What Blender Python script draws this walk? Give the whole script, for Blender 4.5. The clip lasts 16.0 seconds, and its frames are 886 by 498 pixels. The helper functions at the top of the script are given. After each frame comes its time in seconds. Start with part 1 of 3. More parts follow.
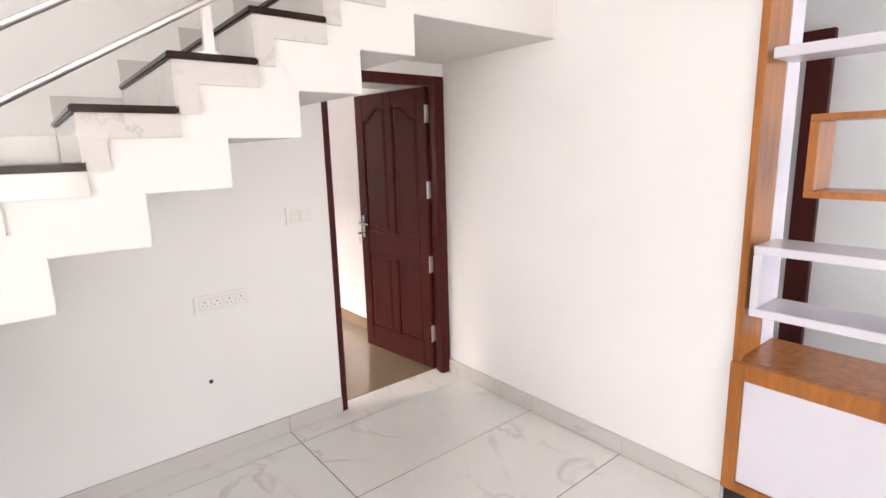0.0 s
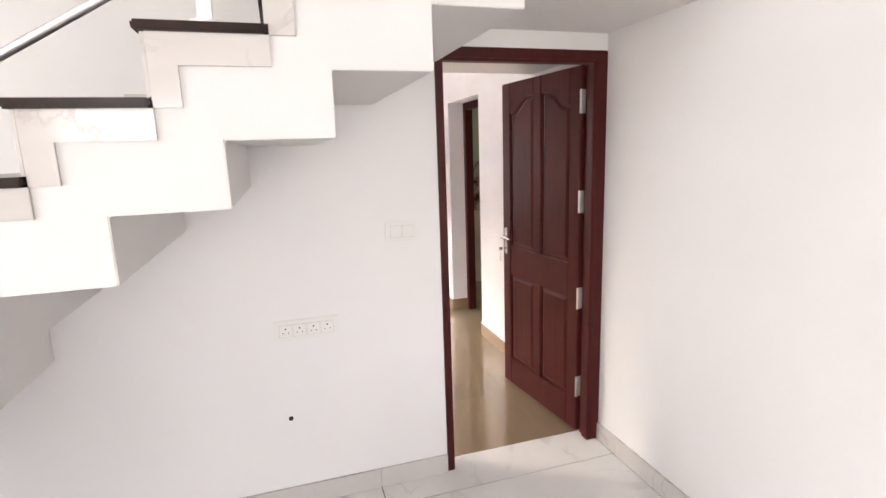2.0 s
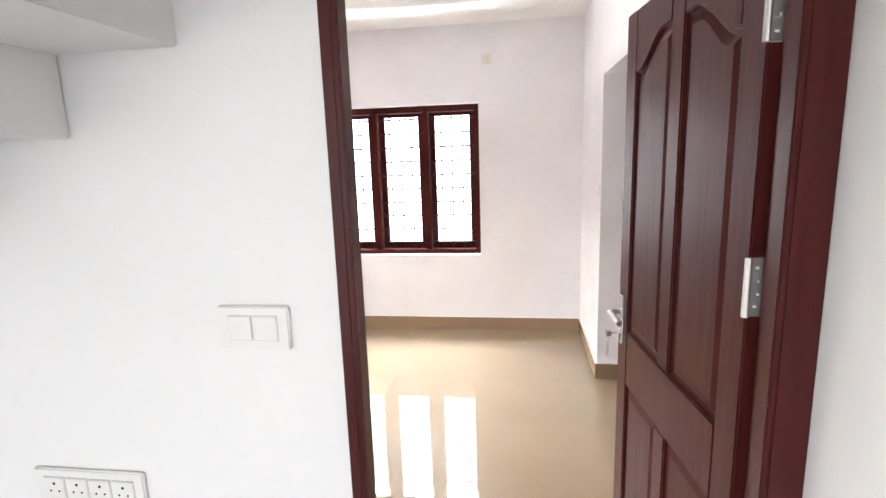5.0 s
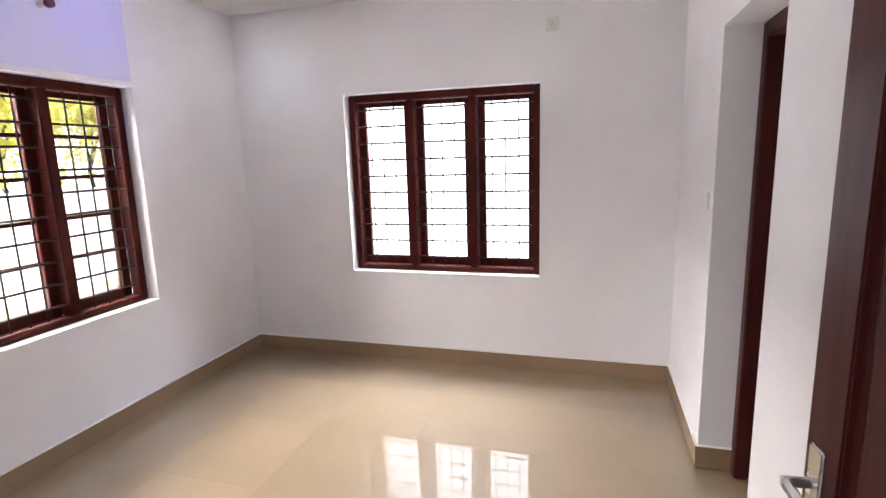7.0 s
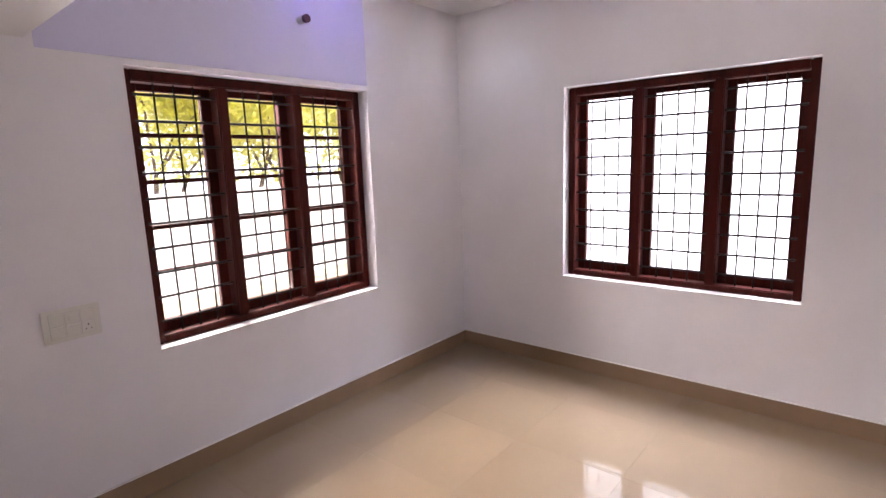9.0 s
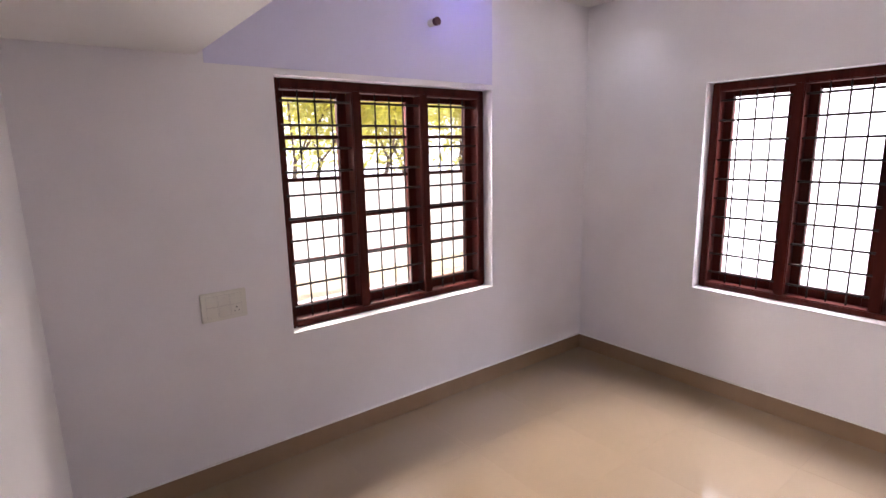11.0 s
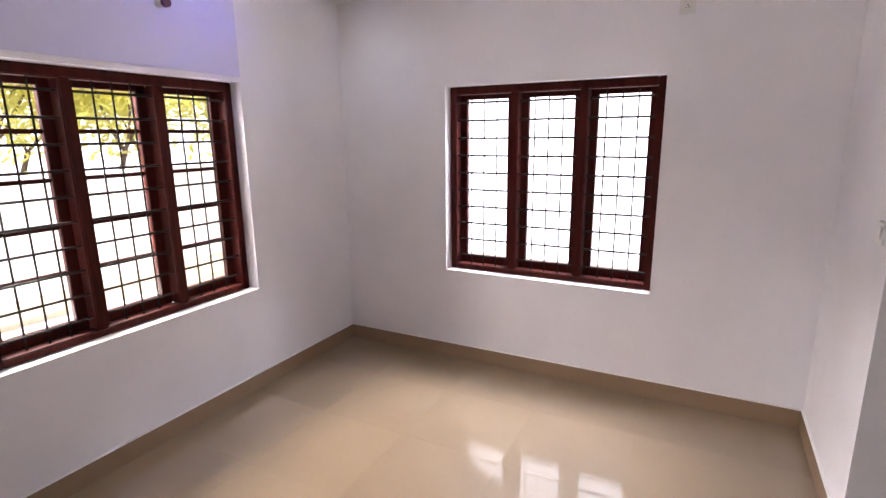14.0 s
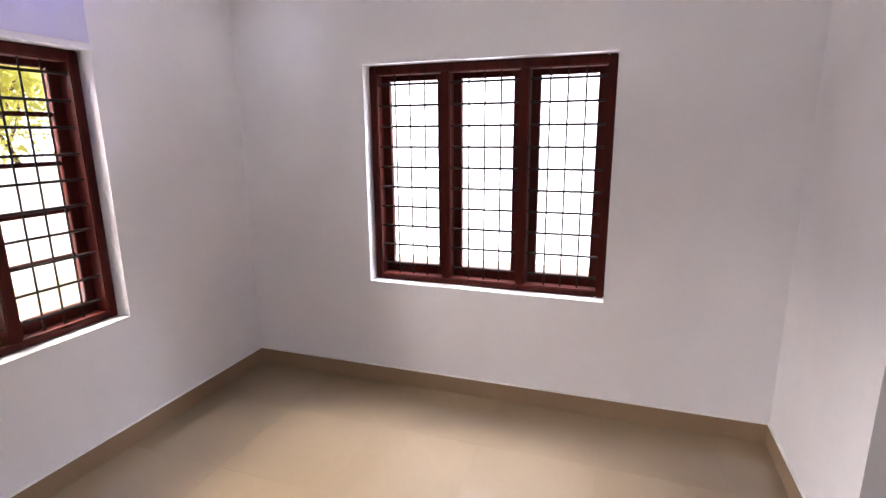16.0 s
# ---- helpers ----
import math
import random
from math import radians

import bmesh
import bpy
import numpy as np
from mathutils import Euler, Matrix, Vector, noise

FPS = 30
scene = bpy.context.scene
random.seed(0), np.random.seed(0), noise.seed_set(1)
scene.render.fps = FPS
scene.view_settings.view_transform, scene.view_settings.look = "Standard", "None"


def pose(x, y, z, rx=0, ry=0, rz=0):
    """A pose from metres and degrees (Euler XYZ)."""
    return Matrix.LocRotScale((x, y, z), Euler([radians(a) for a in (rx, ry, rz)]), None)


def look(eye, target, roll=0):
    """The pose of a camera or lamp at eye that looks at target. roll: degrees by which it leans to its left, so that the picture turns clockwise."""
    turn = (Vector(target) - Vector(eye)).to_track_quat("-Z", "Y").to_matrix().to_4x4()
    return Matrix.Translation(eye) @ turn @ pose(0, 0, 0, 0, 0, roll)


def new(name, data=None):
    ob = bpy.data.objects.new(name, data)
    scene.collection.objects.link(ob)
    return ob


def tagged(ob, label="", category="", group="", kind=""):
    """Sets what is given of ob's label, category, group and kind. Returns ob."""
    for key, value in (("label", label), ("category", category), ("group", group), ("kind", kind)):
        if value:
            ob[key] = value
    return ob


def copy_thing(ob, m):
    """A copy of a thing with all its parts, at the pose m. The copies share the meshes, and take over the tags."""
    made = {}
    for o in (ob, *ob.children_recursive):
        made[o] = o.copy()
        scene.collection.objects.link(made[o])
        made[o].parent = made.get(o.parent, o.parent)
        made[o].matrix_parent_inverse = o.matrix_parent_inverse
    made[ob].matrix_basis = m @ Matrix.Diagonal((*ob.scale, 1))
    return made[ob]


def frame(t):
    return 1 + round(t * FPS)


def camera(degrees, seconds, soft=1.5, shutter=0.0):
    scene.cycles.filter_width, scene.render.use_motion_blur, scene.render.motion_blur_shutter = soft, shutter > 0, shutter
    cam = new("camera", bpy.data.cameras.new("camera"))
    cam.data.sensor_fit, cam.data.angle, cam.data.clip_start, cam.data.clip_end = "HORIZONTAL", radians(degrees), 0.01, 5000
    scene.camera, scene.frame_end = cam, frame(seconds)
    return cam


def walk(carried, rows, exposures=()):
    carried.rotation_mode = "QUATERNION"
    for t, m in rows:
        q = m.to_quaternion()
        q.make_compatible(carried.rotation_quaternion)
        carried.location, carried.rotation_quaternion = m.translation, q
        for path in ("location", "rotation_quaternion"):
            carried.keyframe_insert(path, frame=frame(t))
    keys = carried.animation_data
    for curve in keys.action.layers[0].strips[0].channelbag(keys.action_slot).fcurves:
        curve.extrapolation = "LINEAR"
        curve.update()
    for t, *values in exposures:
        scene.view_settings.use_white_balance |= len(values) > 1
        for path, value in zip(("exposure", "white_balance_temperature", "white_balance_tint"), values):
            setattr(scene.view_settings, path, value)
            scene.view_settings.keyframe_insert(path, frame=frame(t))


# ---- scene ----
cam = camera(81.7, 16.0)
PATH = [
    (0, (-2.282, -2.768, 1.627), (-1.046, -1.243, 1.244), -1.6),
    (0.5, (-2.176, -2.71, 1.635), (-1.106, -1.064, 1.25), -1.5),
    (1, (-1.966, -2.671, 1.644), (-1.22, -0.855, 1.261), -2.0),
    (1.5, (-1.804, -2.524, 1.649), (-1.207, -0.653, 1.272), -1.9),
    (2, (-1.602, -2.302, 1.642), (-1.021, -0.426, 1.264), -1.9),
    (2.5, (-1.342, -2.117, 1.653), (-0.767, -0.239, 1.277), -2.0),
    (3, (-1.185, -1.911, 1.635), (-0.612, -0.031, 1.261), -2.0),
    (3.5, (-1.0, -1.671, 1.634), (-0.49, 0.226, 1.258), -1.9),
    (4, (-0.743, -1.486, 1.644), (-0.637, 0.475, 1.266), -2.0),
    (6.5, (-0.484, -0.156, 1.581), (-0.934, 1.759, 1.224), -1.8),
    (7, (-0.516, 0.001, 1.571), (-1.073, 1.889, 1.216), -1.7),
    (7.5, (-0.572, 0.133, 1.582), (-1.211, 1.994, 1.223), -1.6),
    (8, (-0.623, 0.207, 1.584), (-1.3, 2.055, 1.228), -1.7),
    (8.5, (-0.668, 0.21, 1.586), (-1.57, 1.96, 1.235), -2.0),
    (9, (-0.631, 0.206, 1.572), (-1.893, 1.719, 1.232), -2.0),
    (9.5, (-0.626, 0.201, 1.578), (-2.132, 1.473, 1.238), -1.9),
    (12, (-0.665, 0.218, 1.702), (-2.234, 1.398, 1.319), -1.2),
    (12.5, (-0.626, 0.218, 1.703), (-2.11, 1.501, 1.312), -0.7),
    (13, (-0.598, 0.223, 1.709), (-1.901, 1.685, 1.302), -0.4),
    (13.5, (-0.569, 0.234, 1.702), (-1.663, 1.855, 1.284), -0.4),
    (14, (-0.592, 0.229, 1.711), (-1.494, 1.96, 1.276), -0.6),
    (14.5, (-0.624, 0.256, 1.68), (-1.413, 2.043, 1.249), -0.5),
    (15, (-0.65, 0.404, 1.661), (-1.358, 2.224, 1.229), -0.5),
    (15.5, (-0.701, 0.575, 1.65), (-1.367, 2.41, 1.217), -0.4),
    (16, (-0.814, 0.719, 1.647), (-1.457, 2.56, 1.203), -0.5),
]
EXPOSURES = [(0, 1.6, 6400, 14), (3, 1.72, 6300, 13), (4, 1.95, 6150, 8), (6.5, 1.45, 5800, 9), (7, 1.2, 5900, 12), (7.5, 1.1, 5950, 14), (9, 0.85, 6050, 22), (12.5, 0.78, 6100, 23), (14.5, 0.87, 6000, 18), (16, 0.87, 6000, 17)]
walk(cam, [(t, look(e, g, r)) for t, e, g, r in PATH], EXPOSURES)

# ---- world, sun, large lights ----
world = bpy.data.worlds.new("sky")
scene.world = world
world.use_nodes = True
wn = world.node_tree.nodes
sky = wn.new("ShaderNodeTexSky")
sky.sky_type, sky.sun_disc = "NISHITA", False
sky.sun_elevation, sky.sun_rotation = radians(56), radians(153)
world.node_tree.links.new(sky.outputs[0], wn["Background"].inputs[0])
wn["Background"].inputs[1].default_value = 0.15

sun = new("sun", bpy.data.lights.new("sun", "SUN"))
sun.data.energy, sun.data.angle, sun.data.color = 5.0, radians(0.5), (1.0, 0.94, 0.84)
sun.matrix_world = look((1.5, -3.0, 5.0), (0, 0, 0))


def area_lamp(name, eye, target, w, h, watts, color=(1, 1, 1), spread=180):
    lamp = new(name, bpy.data.lights.new(name, "AREA"))
    lamp.data.shape, lamp.data.size, lamp.data.size_y = "RECTANGLE", w, h
    lamp.data.energy, lamp.data.color, lamp.data.spread = watts, color, radians(spread)
    lamp.matrix_world = look(eye, target)
    return lamp


# lamps added out of view, high outside the bedroom windows, for sky light
area_lamp("daylight_far_window", (-1.6, 5.1, 3.4), (-1.6, 2.8, 0.6), 2.6, 1.0, 440, (0.98, 0.98, 1.0))
area_lamp("daylight_left_window", (-5.2, 1.95, 2.75), (-2.2, 2.0, 0.4), 2.4, 0.9, 490, (1.0, 0.90, 0.77))
# hidden lamps added low outside, imitating ground bounce to lift ceiling and upper walls
area_lamp("low_fill_far_window", (-1.6, 4.9, 0.1), (-1.6, 2.5, 2.3), 2.4, 0.8, 140, (1.0, 0.97, 0.93))
area_lamp("low_fill_left_window", (-4.8, 1.95, 0.0), (-2.0, 2.0, 2.3), 2.2, 0.8, 175, (1.0, 0.93, 0.84))
# hall fill lamps, set in assumed openings that are never in view
area_lamp("fill_hall_back", (-3.2, -9.18, 1.5), (-3.2, 0, 1.5), 3.2, 2.2, 53, (1.0, 0.95, 0.90))
area_lamp("fill_hall_side", (-6.18, -3.2, 1.5), (0, -3.2, 1.5), 2.6, 2.2, 32, (1.0, 0.945, 0.90))
# extra fill lamps for stairwell, bathroom and dining space, without any opening behind them
area_lamp("fill_stairwell", (-5.9, -0.5, 4.3), (-1.5, -0.5, 3.0), 0.8, 1.2, 9, (1.0, 0.95, 0.90))
area_lamp("fill_bathroom", (1.72, 2.3, 2.35), (0.5, 2.3, 1.2), 0.6, 0.4, 4, (1.0, 0.98, 0.95))
area_lamp("fill_dining", (1.3, -6.1, 1.6), (1.3, 0, 1.4), 1.8, 1.6, 30, (0.93, 0.96, 1.0))

# ---- materials ----


def mat(name, color, rough=0.5, metal=0.0, var=0.06, scale=3.0, grain=60.0, bump=0.02, coat=0.0, stretch=(1, 1, 1), second=None, ior=1.45):
    m = bpy.data.materials.new(name)
    m.use_nodes = True
    nt = m.node_tree
    N, L = nt.nodes, nt.links
    b = N["Principled BSDF"]
    b.inputs["Metallic"].default_value = metal
    b.inputs["IOR"].default_value = ior
    b.inputs["Coat Weight"].default_value = coat
    b.inputs["Coat Roughness"].default_value = 0.03
    tc = N.new("ShaderNodeTexCoord")
    mp = N.new("ShaderNodeMapping")
    mp.inputs["Scale"].default_value = stretch
    L.new(tc.outputs["Object"], mp.inputs[0])
    big = N.new("ShaderNodeTexNoise")
    big.inputs["Scale"].default_value, big.inputs["Detail"].default_value = scale, 5
    fine = N.new("ShaderNodeTexNoise")
    fine.inputs["Scale"].default_value, fine.inputs["Detail"].default_value = grain, 3
    L.new(mp.outputs[0], big.inputs[0])
    L.new(mp.outputs[0], fine.inputs[0])
    mix = N.new("ShaderNodeMix")
    mix.data_type = "RGBA"
    c2 = second or tuple(c * (1 - var * 2) for c in color)
    mix.inputs[6].default_value = (*color, 1)
    mix.inputs[7].default_value = (*c2, 1)
    ramp = N.new("ShaderNodeMapRange")
    ramp.inputs[1].default_value, ramp.inputs[2].default_value = 0.35, 0.7
    L.new(big.outputs[0], ramp.inputs[0])
    L.new(ramp.outputs[0], mix.inputs[0])
    mix2 = N.new("ShaderNodeMix")
    mix2.data_type, mix2.blend_type = "RGBA", "MULTIPLY"
    mix2.inputs[0].default_value = 1.0
    g = N.new("ShaderNodeMapRange")
    g.inputs[3].default_value, g.inputs[4].default_value = 1 - var, 1 + var * 0.5
    L.new(fine.outputs[0], g.inputs[0])
    L.new(mix.outputs[2], mix2.inputs[6])
    L.new(g.outputs[0], mix2.inputs[7])
    L.new(mix2.outputs[2], b.inputs["Base Color"])
    r = N.new("ShaderNodeMapRange")
    r.inputs[3].default_value, r.inputs[4].default_value = rough * 0.85, min(1, rough * 1.15)
    L.new(big.outputs[0], r.inputs[0])
    L.new(r.outputs[0], b.inputs["Roughness"])
    if bump:
        bp = N.new("ShaderNodeBump")
        bp.inputs["Strength"].default_value, bp.inputs["Distance"].default_value = bump * 5, 0.004
        L.new(fine.outputs[0], bp.inputs["Height"])
        L.new(bp.outputs[0], b.inputs["Normal"])
    return m


def marble(name, base, vein, rough, scale=1.1, amount=0.55):
    """Polished stone with thin wandering veins, shifted from tile to tile."""
    m = mat(name, base, rough, var=0.03, scale=2.0, grain=25, bump=0.0, ior=1.5)
    N, L = m.node_tree.nodes, m.node_tree.links
    b = N["Principled BSDF"]
    src = b.inputs["Base Color"].links[0].from_socket
    tc = N.new("ShaderNodeTexCoord")
    info = N.new("ShaderNodeObjectInfo")
    add = N.new("ShaderNodeVectorMath")
    add.operation = "MULTIPLY_ADD"
    L.new(info.outputs["Random"], add.inputs[0])
    add.inputs[1].default_value = (7, 13, 5)
    L.new(tc.outputs["Object"], add.inputs[2])
    warp = N.new("ShaderNodeTexNoise")
    warp.inputs["Scale"].default_value, warp.inputs["Detail"].default_value, warp.inputs["Distortion"].default_value = scale, 6, 1.2
    L.new(add.outputs[0], warp.inputs[0])
    sub = N.new("ShaderNodeMath")
    sub.operation = "SUBTRACT"
    sub.inputs[1].default_value = 0.5
    L.new(warp.outputs[0], sub.inputs[0])
    ab = N.new("ShaderNodeMath")
    ab.operation = "ABSOLUTE"
    L.new(sub.outputs[0], ab.inputs[0])
    line = N.new("ShaderNodeMapRange")
    line.inputs[1].default_value, line.inputs[2].default_value = 0.0, 0.016
    line.inputs[3].default_value, line.inputs[4].default_value = amount, 0.0
    L.new(ab.outputs[0], line.inputs[0])
    patch = N.new("ShaderNodeTexNoise")
    patch.inputs["Scale"].default_value = scale * 1.7
    L.new(add.outputs[0], patch.inputs[0])
    gate = N.new("ShaderNodeMapRange")
    gate.inputs[1].default_value, gate.inputs[2].default_value = 0.48, 0.62
    L.new(patch.outputs[0], gate.inputs[0])
    mul = N.new("ShaderNodeMath")
    mul.operation = "MULTIPLY"
    L.new(line.outputs[0], mul.inputs[0])
    L.new(gate.outputs[0], mul.inputs[1])
    mix = N.new("ShaderNodeMix")
    mix.data_type = "RGBA"
    L.new(mul.outputs[0], mix.inputs[0])
    L.new(src, mix.inputs[6])
    mix.inputs[7].default_value = (*vein, 1)
    L.new(mix.outputs[2], b.inputs["Base Color"])
    return m


M_WALL = mat("white_wall_paint", (0.80, 0.785, 0.775), 0.6, var=0.02, scale=1.2, grain=140, bump=0.02)
M_ROOM = mat("room_wall_paint", (0.80, 0.775, 0.80), 0.6, var=0.03, scale=2.4, grain=140, bump=0.025)
M_VIOLET_TINT = mat("violet_glow_tint", (0.64, 0.62, 0.80), 0.6, var=0.03, scale=1.2, grain=140, bump=0.025)
M_CEIL = mat("ceiling_paint", (0.80, 0.785, 0.77), 0.7, var=0.02, scale=1.0, grain=120, bump=0.01)
M_STAIRW = mat("stair_white_paint", (0.70, 0.68, 0.665), 0.55, var=0.015, scale=1.5, grain=130, bump=0.02)
M_TILE = marble("hall_marble_tile", (0.80, 0.785, 0.765), (0.36, 0.33, 0.31), 0.09, amount=0.42)
M_CLAD = marble("stair_marble", (0.58, 0.555, 0.53), (0.30, 0.26, 0.23), 0.1, scale=3.0, amount=0.45)
M_GROUT = mat("grey_grout", (0.12, 0.11, 0.105), 0.9, var=0.1)
M_BEIGE = mat("beige_vitrified_tile", (0.255, 0.190, 0.118), 0.3, var=0.05, scale=1.6, grain=8, bump=0.0, second=(0.236, 0.174, 0.106), ior=1.6, coat=1.0)
M_BEIGE.node_tree.nodes["Principled BSDF"].inputs["Coat IOR"].default_value = 1.85
M_BEIGE.node_tree.nodes["Principled BSDF"].inputs["Specular IOR Level"].default_value = 0.12
M_BSKIRT = mat("beige_skirting_tile", (0.29, 0.20, 0.125), 0.25, var=0.05, scale=2.5, grain=12, bump=0.0)
M_BGROUT = mat("beige_grout", (0.25, 0.19, 0.125), 0.7, var=0.05)
M_DOOR = mat("dark_red_brown_wood", (0.070, 0.0135, 0.012), 0.40, var=0.13, scale=5, grain=40, bump=0.015, coat=0.0, stretch=(9, 9, 0.7), ior=1.38)
M_WIN = mat("red_brown_window_wood", (0.066, 0.0105, 0.0065), 0.42, var=0.2, scale=5, grain=40, bump=0.02, coat=0.0, stretch=(6, 6, 0.8))
M_GRANITE = mat("dark_granite", (0.030, 0.016, 0.013), 0.22, var=0.2, scale=8, grain=220, bump=0.0)
M_STEEL = mat("polished_steel", (0.74, 0.71, 0.71), 0.42, metal=1.0, var=0.03, scale=6, grain=80, bump=0.0)
M_CHROME = mat("brushed_chrome", (0.66, 0.65, 0.63), 0.27, metal=1.0, var=0.05, scale=9, grain=120, bump=0.0)
M_HINGE = mat("satin_steel_hinge", (0.74, 0.71, 0.68), 0.42, metal=0.85, var=0.06, scale=20, grain=150, bump=0.0)
M_IRON = mat("dark_painted_iron", (0.03, 0.022, 0.02), 0.45, var=0.1, scale=9, grain=120, bump=0.0)
M_PLASTIC = mat("white_plastic", (0.78, 0.765, 0.74), 0.3, var=0.015, scale=5, grain=60, bump=0.0)
M_IVORY = mat("aged_white_plastic", (0.70, 0.68, 0.62), 0.32, var=0.02, scale=5, grain=60, bump=0.0)
M_SEAM = mat("grey_plastic_gap", (0.55, 0.53, 0.50), 0.7, var=0.05)
M_BLACK = mat("black_rubber", (0.015, 0.013, 0.013), 0.6, var=0.1)
M_ORANGE = mat("orange_teak_veneer", (0.42, 0.145, 0.022), 0.32, var=0.2, scale=4, grain=30, bump=0.01, coat=0.3, stretch=(7, 7, 0.8))
M_LAMINATE = mat("white_gloss_laminate", (0.66, 0.64, 0.70), 0.2, var=0.015, scale=2, grain=60, bump=0.0)
M_PVC = mat("plum_pipe_plastic", (0.10, 0.03, 0.045), 0.4, var=0.1)
M_BATH = mat("cream_bath_tile", (0.55, 0.47, 0.36), 0.15, var=0.05, scale=2)
M_BATHDECO = mat("brown_leaf_tile", (0.45, 0.36, 0.27), 0.2, var=0.2, scale=14, grain=30, bump=0.0, second=(0.07, 0.035, 0.02))
M_BATHGREEN = mat("green_bath_tile", (0.36, 0.40, 0.26), 0.2, var=0.08, scale=3)
M_GROUND = mat("pale_dry_soil", (0.50, 0.42, 0.30), 0.95, var=0.15, scale=1.5, grain=30, bump=0.05, second=(0.36, 0.30, 0.19))
M_OUTWALL = mat("cream_outside_paint", (0.80, 0.76, 0.68), 0.8, var=0.06, scale=1.5, grain=60, bump=0.02)
def leafy(name):
    """Thin leaves that let some sun through."""
    m = mat(name, (0.12, 0.125, 0.02), 0.5, var=0.3, scale=3, grain=20, bump=0.0, second=(0.06, 0.09, 0.015))
    N, L = m.node_tree.nodes, m.node_tree.links
    b = N["Principled BSDF"]
    tl = N.new("ShaderNodeBsdfTranslucent")
    tl.inputs[0].default_value = (1.0, 0.97, 0.3, 1)
    mx = N.new("ShaderNodeMixShader")
    mx.inputs[0].default_value = 0.72
    L.new(b.outputs[0], mx.inputs[1])
    L.new(tl.outputs[0], mx.inputs[2])
    L.new(mx.outputs[0], N["Material Output"].inputs[0])
    return m


M_LEAF = leafy("yellow_green_foliage")
M_BARK = mat("grey_brown_bark", (0.16, 0.11, 0.075), 0.9, var=0.3, scale=8, grain=40, bump=0.08)


def glass(name):
    m = bpy.data.materials.new(name)
    m.use_nodes = True
    N, L = m.node_tree.nodes, m.node_tree.links
    tr = N.new("ShaderNodeBsdfTransparent")
    gl = N.new("ShaderNodeBsdfGlossy")
    gl.inputs["Roughness"].default_value = 0.03
    fr = N.new("ShaderNodeFresnel")
    mx = N.new("ShaderNodeMixShader")
    L.new(fr.outputs[0], mx.inputs[0])
    L.new(tr.outputs[0], mx.inputs[1])
    L.new(gl.outputs[0], mx.inputs[2])
    L.new(mx.outputs[0], N["Material Output"].inputs[0])
    return m


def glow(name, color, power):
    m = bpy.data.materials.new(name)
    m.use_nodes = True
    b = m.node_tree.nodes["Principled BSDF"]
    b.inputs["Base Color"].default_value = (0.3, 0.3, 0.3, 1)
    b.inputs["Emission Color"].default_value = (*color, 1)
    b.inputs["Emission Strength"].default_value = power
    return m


M_GLASS = glass("clear_glass")
M_BACKGLOW = glow("glowing_backdrop", (1.0, 1.0, 1.0), 1.7)
M_LED = glow("led_disc", (1.0, 0.97, 0.92), 18)

M_GRANITE.node_tree.nodes["Principled BSDF"].inputs["Specular IOR Level"].default_value = 0.22
M_DOOR.node_tree.nodes["Principled BSDF"].inputs["Specular IOR Level"].default_value = 0.26
M_WIN.node_tree.nodes["Principled BSDF"].inputs["Specular IOR Level"].default_value = 0.14
M_IRON.node_tree.nodes["Principled BSDF"].inputs["Specular IOR Level"].default_value = 0.15

# ---- mesh helpers ----


def mesh_of(name, bm, material, bevel=0.0, smooth=False):
    bmesh.ops.recalc_face_normals(bm, faces=bm.faces)
    if bevel:
        sharp = [e for e in bm.edges if len(e.link_faces) == 2 and e.calc_face_angle(0) > 0.6]
        bmesh.ops.bevel(bm, geom=sharp, offset=bevel, segments=2, affect="EDGES", clamp_overlap=True)
    me = bpy.data.meshes.new(name)
    bm.to_mesh(me)
    bm.free()
    for mt in (material if isinstance(material, (list, tuple)) else [material]):
        me.materials.append(mt)
    if smooth:
        for p in me.polygons:
            p.use_smooth = True
    return me


def add_box(bm, x0, x1, y0, y1, z0, z1):
    vs = [bm.verts.new((x, y, z)) for x in (x0, x1) for y in (y0, y1) for z in (z0, z1)]
    for f in ((0, 1, 3, 2), (4, 6, 7, 5), (0, 4, 5, 1), (2, 3, 7, 6), (0, 2, 6, 4), (1, 5, 7, 3)):
        bm.faces.new([vs[i] for i in f])


def add_prism(bm, poly, axis, a, b):
    """poly: 2D points in the plane across axis, in the order of the remaining axes."""
    def place(p, d):
        return {"x": (d, p[0], p[1]), "y": (p[0], d, p[1]), "z": (p[0], p[1], d)}[axis]
    lo = [bm.verts.new(place(p, a)) for p in poly]
    hi = [bm.verts.new(place(p, b)) for p in poly]
    bm.faces.new(lo)
    bm.faces.new(hi[::-1])
    n = len(poly)
    for i in range(n):
        bm.faces.new((lo[i], lo[(i + 1) % n], hi[(i + 1) % n], hi[i]))


def add_tube(bm, p, q, r, n=12):
    p, q = Vector(p), Vector(q)
    d = q - p
    m = Matrix.Translation((p + q) / 2) @ d.to_track_quat("Z", "Y").to_matrix().to_4x4()
    bmesh.ops.create_cone(bm, cap_ends=True, segments=n, radius1=r, radius2=r, depth=d.length, matrix=m)


def boxes(name, material, *bs, bevel=0.0):
    bm = bmesh.new()
    for b in bs:
        add_box(bm, *b)
    return new(name, mesh_of(name, bm, material, bevel))


def structure(ob, label=""):
    return tagged(ob, label, kind="structure")


def part(ob, parent):
    ob.parent = parent
    return ob


def empty_at(name, m):
    e = new(name)
    e.empty_display_size = 0.1
    e.matrix_world = m
    return e


